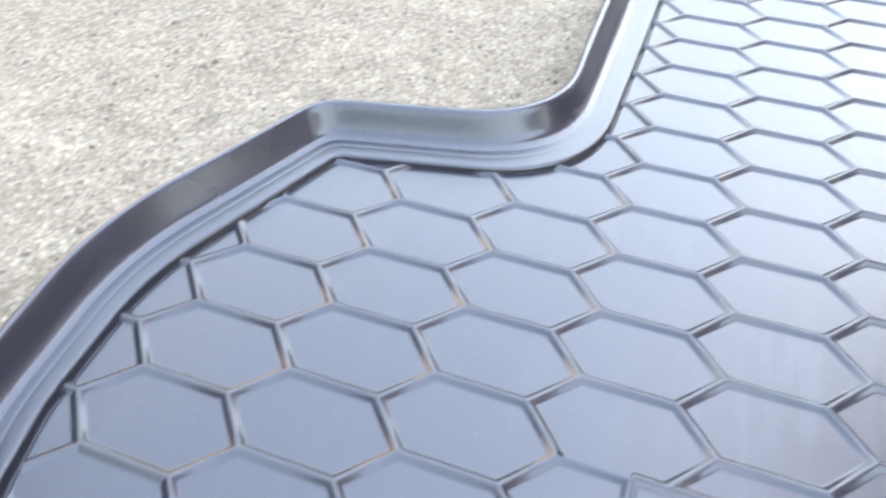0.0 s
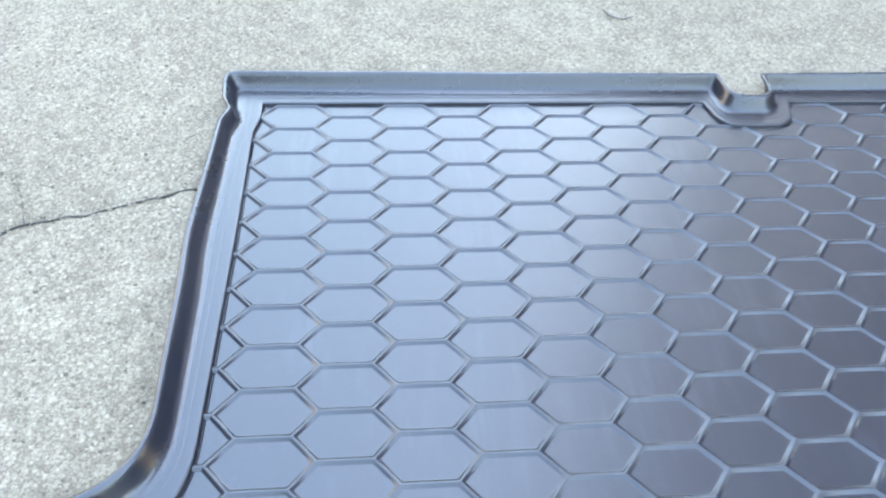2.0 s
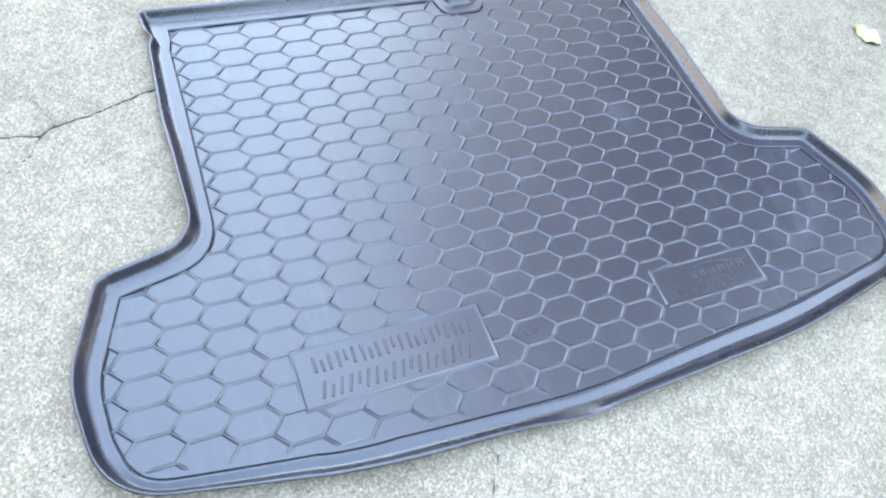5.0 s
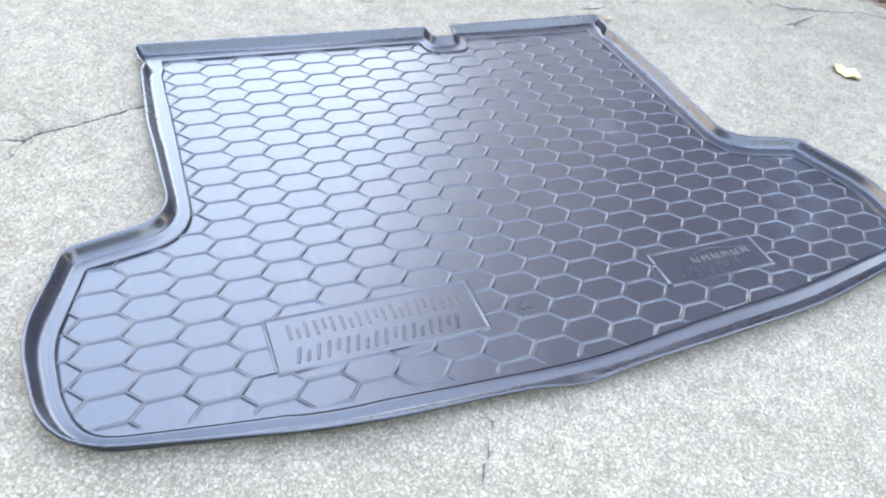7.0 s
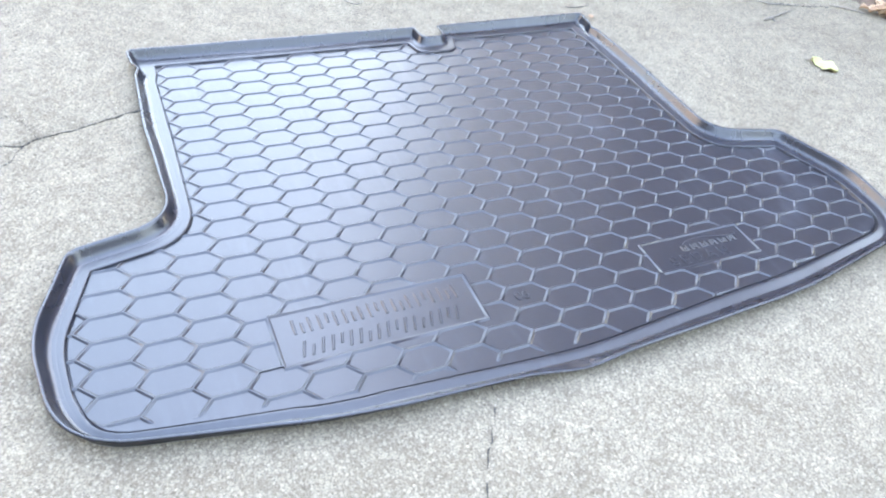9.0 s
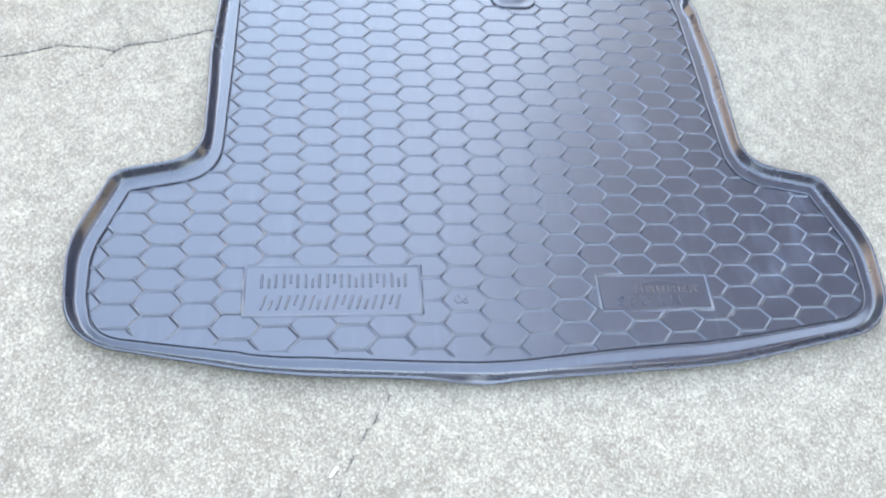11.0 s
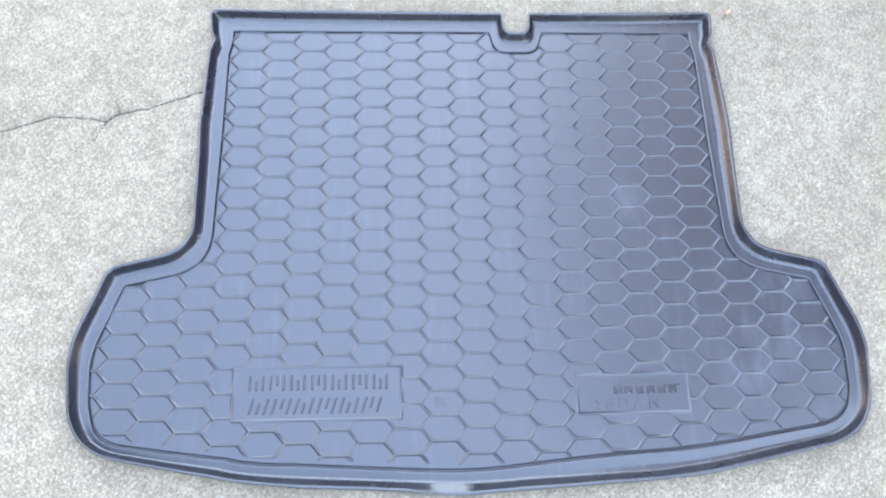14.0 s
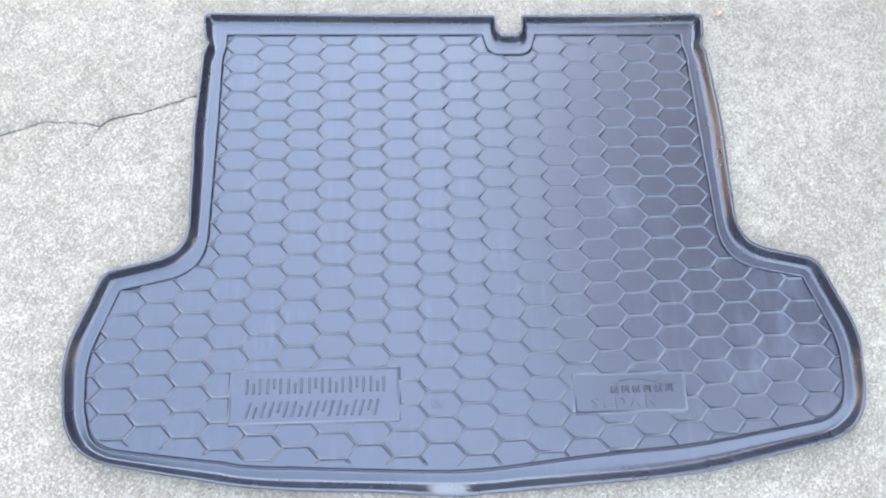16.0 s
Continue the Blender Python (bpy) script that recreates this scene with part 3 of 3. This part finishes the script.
def label_plate(box, rows, label):
    x0, x1, y0, y1 = box
    zt = Z_FLOOR
    v, f = cell_geometry([(x0, y0), (x1, y0), (x1, y1), (x0, y1)])
    plate = part("label_plate", mesh_from("label_plate", v, f, PLASTIC), boot_liner, label)
    for yb, h, xs, w, lean in rows:
        for i, x in enumerate(xs):
            gv, gf = [], []
            for bar in ((x, x + 0.0045, yb, yb + h), (x + w / 2 - 0.0022, x + w / 2 + 0.0022, yb + 0.3 * h * (i % 2), yb + h * (0.7 + 0.3 * (i % 2))), (x + w - 0.0045, x + w, yb, yb + h)):
                bv, bf = raised_stroke(*bar, zt - 0.0002, zt + 0.0013)
                gf += [tuple(k + len(gv) for k in face) for face in bf]
                gv += [(a + lean * (b - yb), b, c) for a, b, c in bv]
            part("raised_mark", mesh_from("raised_mark", gv, gf, PLASTIC, False), plate)
    return plate


build_cells()
bx = BOXES[0]
label_plate(bx, [(-0.664, 0.026, [0.034 + 0.0345 * i for i in range(7)], 0.026, 0.0),
                 (-0.7025, 0.026, [0.034 + 0.0375 * i for i in range(6)], 0.029, 0.28)], "rectangular plate with a raised frame and two rows of embossed marks")
cx = BOXES[1]
small = label_plate(cx, [(-0.6785, 0.0125, [0.652 + 0.0190 * i for i in range(6)], 0.0145, 0.0)], "small framed plate with embossed marks, a word and a curved line")


def embossed(name, body, size, spacing, parent, x, y, label):
    """Raised lettering on the floor of the liner."""
    text = bpy.data.curves.new(name, "FONT")
    text.body, text.size, text.extrude, text.bevel_depth, text.space_character = body, size, 0.0007, 0.0004, spacing
    tmp = bpy.data.objects.new(name, text)
    scene.collection.objects.link(tmp)
    me = bpy.data.meshes.new_from_object(tmp.evaluated_get(bpy.context.evaluated_depsgraph_get()))
    bpy.data.objects.remove(tmp)
    me.materials.clear()
    me.materials.append(PLASTIC)
    ob = part(name, me, parent, label)
    ob.location = (x, y, Z_FLOOR + 0.0004)
    return ob


embossed("word", "SEDAN", 0.0265, 1.55, small, 0.617, -0.7025, "embossed word below the marks")


def tube(name, pts, radius, material, sides=6):
    verts, faces = [], []
    n = len(pts)
    for i, p in enumerate(pts):
        d = (Vector(pts[min(i + 1, n - 1)]) - Vector(pts[max(i - 1, 0)])).normalized()
        q = d.to_track_quat("Z", "Y")
        r = radius[i] if isinstance(radius, list) else radius
        for s in range(sides):
            a = 2 * math.pi * s / sides
            verts.append(tuple(Vector(p) + q @ Vector((r * math.cos(a), r * math.sin(a), 0))))
    for i in range(n - 1):
        for s in range(sides):
            t = (s + 1) % sides
            faces.append((i * sides + s, i * sides + t, (i + 1) * sides + t, (i + 1) * sides + s))
    faces += [tuple(range(sides))[::-1], tuple(range((n - 1) * sides, n * sides))]
    return mesh_from(name, verts, faces, material)


arc = [(0.660 + 0.108 * u, -0.664 + 0.011 * math.sin(math.pi * min(1, u * 1.25) ** 0.8) * (1 - 0.5 * u), Z_FLOOR + 0.0003) for u in [i / 16 for i in range(17)]]
part("raised_curve", tube("raised_curve", arc, 0.0009, PLASTIC), small)

embossed("number_mark", "06", 0.0235, 1.0, boot_liner, 0.3435, -0.6945, "embossed number inside a hexagon panel")


# ---------- things on the ground ----------
def leaf(name, length, width, curl, material, label, m, crumple=0.0):
    """A dry leaf: blade, curled or crumpled, with a stalk."""
    n, k = 12, 4
    verts, faces = [], []
    for i in range(n + 1):
        u = i / n
        w = width * math.sin(math.pi * u ** 0.8) * (1 + 0.22 * math.sin(11 * u + 1)) + 0.0004
        blunt = width * (1 - abs(2 * u - 1) ** 5) * (0.74 + 0.30 * math.cos(5.2 * math.pi * (u - 0.22)) * (1 - 0.5 * u)) + 0.0006
        w += (blunt - w) * min(1.0, crumple)
        for j in range(-k, k + 1):
            s = j / k
            fold = crumple * (0.0045 * math.sin(9 * u + 2.2 * s) * s + 0.007 * s * s * (0.5 + 0.5 * math.sin(6 * u + 1.5)))
            verts.append(((u - 0.5) * length, s * w / 2 + crumple * 0.004 * math.sin(5 * u), 0.002 + fold + curl * (s * s * 0.9 + 0.35 * math.sin(3.0 * u + 0.4)) * length * 0.35 + 0.0008 * math.sin(7 * u + 3 * s)))
    row = 2 * k + 1
    for i in range(n):
        for j in range(row - 1):
            faces.append((i * row + j, (i + 1) * row + j, (i + 1) * row + j + 1, i * row + j + 1))
    me = mesh_from("blade", verts, faces, material)
    ob = tagged(new(name), label, "leaf", "fallen leaves")
    ob.matrix_world = m
    blade = part("blade", me, ob)
    thick = blade.modifiers.new("thickness", "SOLIDIFY")
    thick.thickness = 0.0004
    mid0 = 0.0022 + curl * 0.35 * math.sin(0.4) * length * 0.35
    part("stalk", tube("stalk", [(-0.5 * length - 0.012, 0.003, 0.001), (-0.5 * length, 0, mid0), (0, 0, 0.0028 + curl * 0.35 * math.sin(1.9) * length * 0.35)], [0.0007, 0.0006, 0.0003], BARK, 5), ob)
    return ob


leaf("fallen_leaf", 0.066, 0.058, 0.10, LEAF_PALE, "pale cream-yellow crumpled leaf lying on the asphalt", pose(1.412, -0.230, 0, 0, 0, -62), 0.8)

twig = tagged(new("twig"), "thin grey dry twig lying on the asphalt", "twig", "twigs")
part("stem", tube("stem", [(1.435, 0.004, 0.003), (1.475, 0.012, 0.004), (1.52, 0.027, 0.003), (1.562, 0.036, 0.004)], [0.0016, 0.0022, 0.002, 0.001], BARK), twig)
part("side_shoot", tube("side_shoot", [(1.468, 0.011, 0.003), (1.462, -0.008, 0.002)], [0.0018, 0.001], BARK), twig)
twig2 = tagged(new("twig"), "small curled dry twig on the asphalt behind the liner", "twig", "twigs")
part("stem", tube("stem", [(0.405, 0.272, 0.002), (0.412, 0.248, 0.004), (0.424, 0.240, 0.005), (0.440, 0.250, 0.003)], [0.001, 0.0016, 0.0014, 0.0008], BARK), twig2)

twig4 = tagged(new("twig"), "thin dark bent dry twig lying on the asphalt", "twig", "twigs")
part("stem", tube("stem", [(1.502, 0.112, 0.002), (1.516, 0.085, 0.004), (1.556, 0.072, 0.004), (1.614, 0.059, 0.002)], [0.001, 0.0019, 0.0018, 0.0008], BARK), twig4)
twig3 = tagged(new("twig"), "thin pale dry twig beside the soil strip", "twig", "twigs")
part("stem", tube("stem", [(1.715, 0.050, 0.002), (1.738, 0.030, 0.003), (1.765, 0.004, 0.003), (1.787, -0.022, 0.002)], [0.0008, 0.0013, 0.0013, 0.0007], BARK), twig3)
leaf("fallen_leaf", 0.018, 0.012, 0.3, LEAF_BROWN, "small red-brown leaf scrap lying beside the liner's corner", pose(0.966, 0.099, 0, 0, 0, 60))

WHITE_STONE = mottled("white_stone", (0.44, 0.43, 0.41), (0.56, 0.55, 0.53), 300.0, 0.7, 0.3, 0.0005)
pebble = tagged(new("pebble", tube("pebble", [(0.1466, -0.9634, 0.0022), (0.1480, -0.9614, 0.0024), (0.1520, -0.9554, 0.0026), (0.1558, -0.9504, 0.0024), (0.1569, -0.9490, 0.0022)],
                                   [0.0008, 0.0021, 0.0026, 0.0022, 0.0009], WHITE_STONE, 7)), "small white elongated stone chip lying on the asphalt", "stone")


def build_bed():
    """Bare soil with dry leaves along the edge of the asphalt."""
    nx, ny = 60, 70
    verts, faces = [], []
    for i in range(nx):
        for j in range(ny):
            x, y = 1.76 + 2.2 * i / nx, -1.5 + 3.4 * j / ny
            edge = 1.80 + 0.03 * math.sin(3 * y + 1) + 0.04 * noise.noise(Vector((0, y * 5, 2)))
            t = min(max((x - edge) / 0.10, 0), 1)
            verts.append((x, y, -0.006 + t * 0.03 + t * 0.015 * noise.noise(Vector((x * 9, y * 9, 0)))))
    for i in range(nx - 1):
        for j in range(ny - 1):
            faces.append((i * ny + j, (i + 1) * ny + j, (i + 1) * ny + j + 1, i * ny + j + 1))
    tagged(new("soil_border", mesh_from("soil_border", verts, faces, BED_SOIL)), "brown soil strip along the asphalt's edge", "soil", kind="structure")
    r = random.Random(5)
    first = None
    for i in range(46):
        x, y = 1.80 + abs(r.gauss(0.03, 0.16)), r.uniform(-0.35, 0.35)
        m = pose(x, y, 0.012 if x < 1.88 else 0.028, r.uniform(-25, 25), r.uniform(-20, 20), r.uniform(0, 360))
        if first is None:
            first = leaf("fallen_leaf", 0.055, 0.030, 0.5, LEAF_BROWN, "dry brown fallen leaf on the soil strip", m)
        else:
            copy_thing(first, m)


build_bed()
for x, y, turn, long_, wide in ((1.835, -0.020, 35, 0.062, 0.036), (1.838, -0.060, -60, 0.06, 0.036), (1.808, 0.004, 150, 0.036, 0.022), (1.865, 0.010, 80, 0.05, 0.03), (1.82, -0.105, 10, 0.05, 0.03)):
    leaf("fallen_leaf", long_, wide, 0.45, LEAF_TAN, "curled tan-brown dry leaf at the soil's edge", pose(x, y, 0.004, 0, 0, turn), 0.6)
post = tagged(new("wooden_stake"), "short weathered wooden stake in the soil strip", "stake", "stakes")
part("shaft", tube("shaft", [(0, 0, -0.02), (0, 0, 0.11), (0.001, 0, 0.22), (0.001, 0, 0.235)], [0.017, 0.0175, 0.0165, 0.012], OLD_WOOD, 10), post)
post.matrix_world = pose(1.96, 0.05, 0, 2, 3, 0)
copy_thing(post, pose(2.05, 0.16, 0, -2, 1, 40))
copy_thing(post, pose(1.98, -0.09, 0, 1, -2, 80))
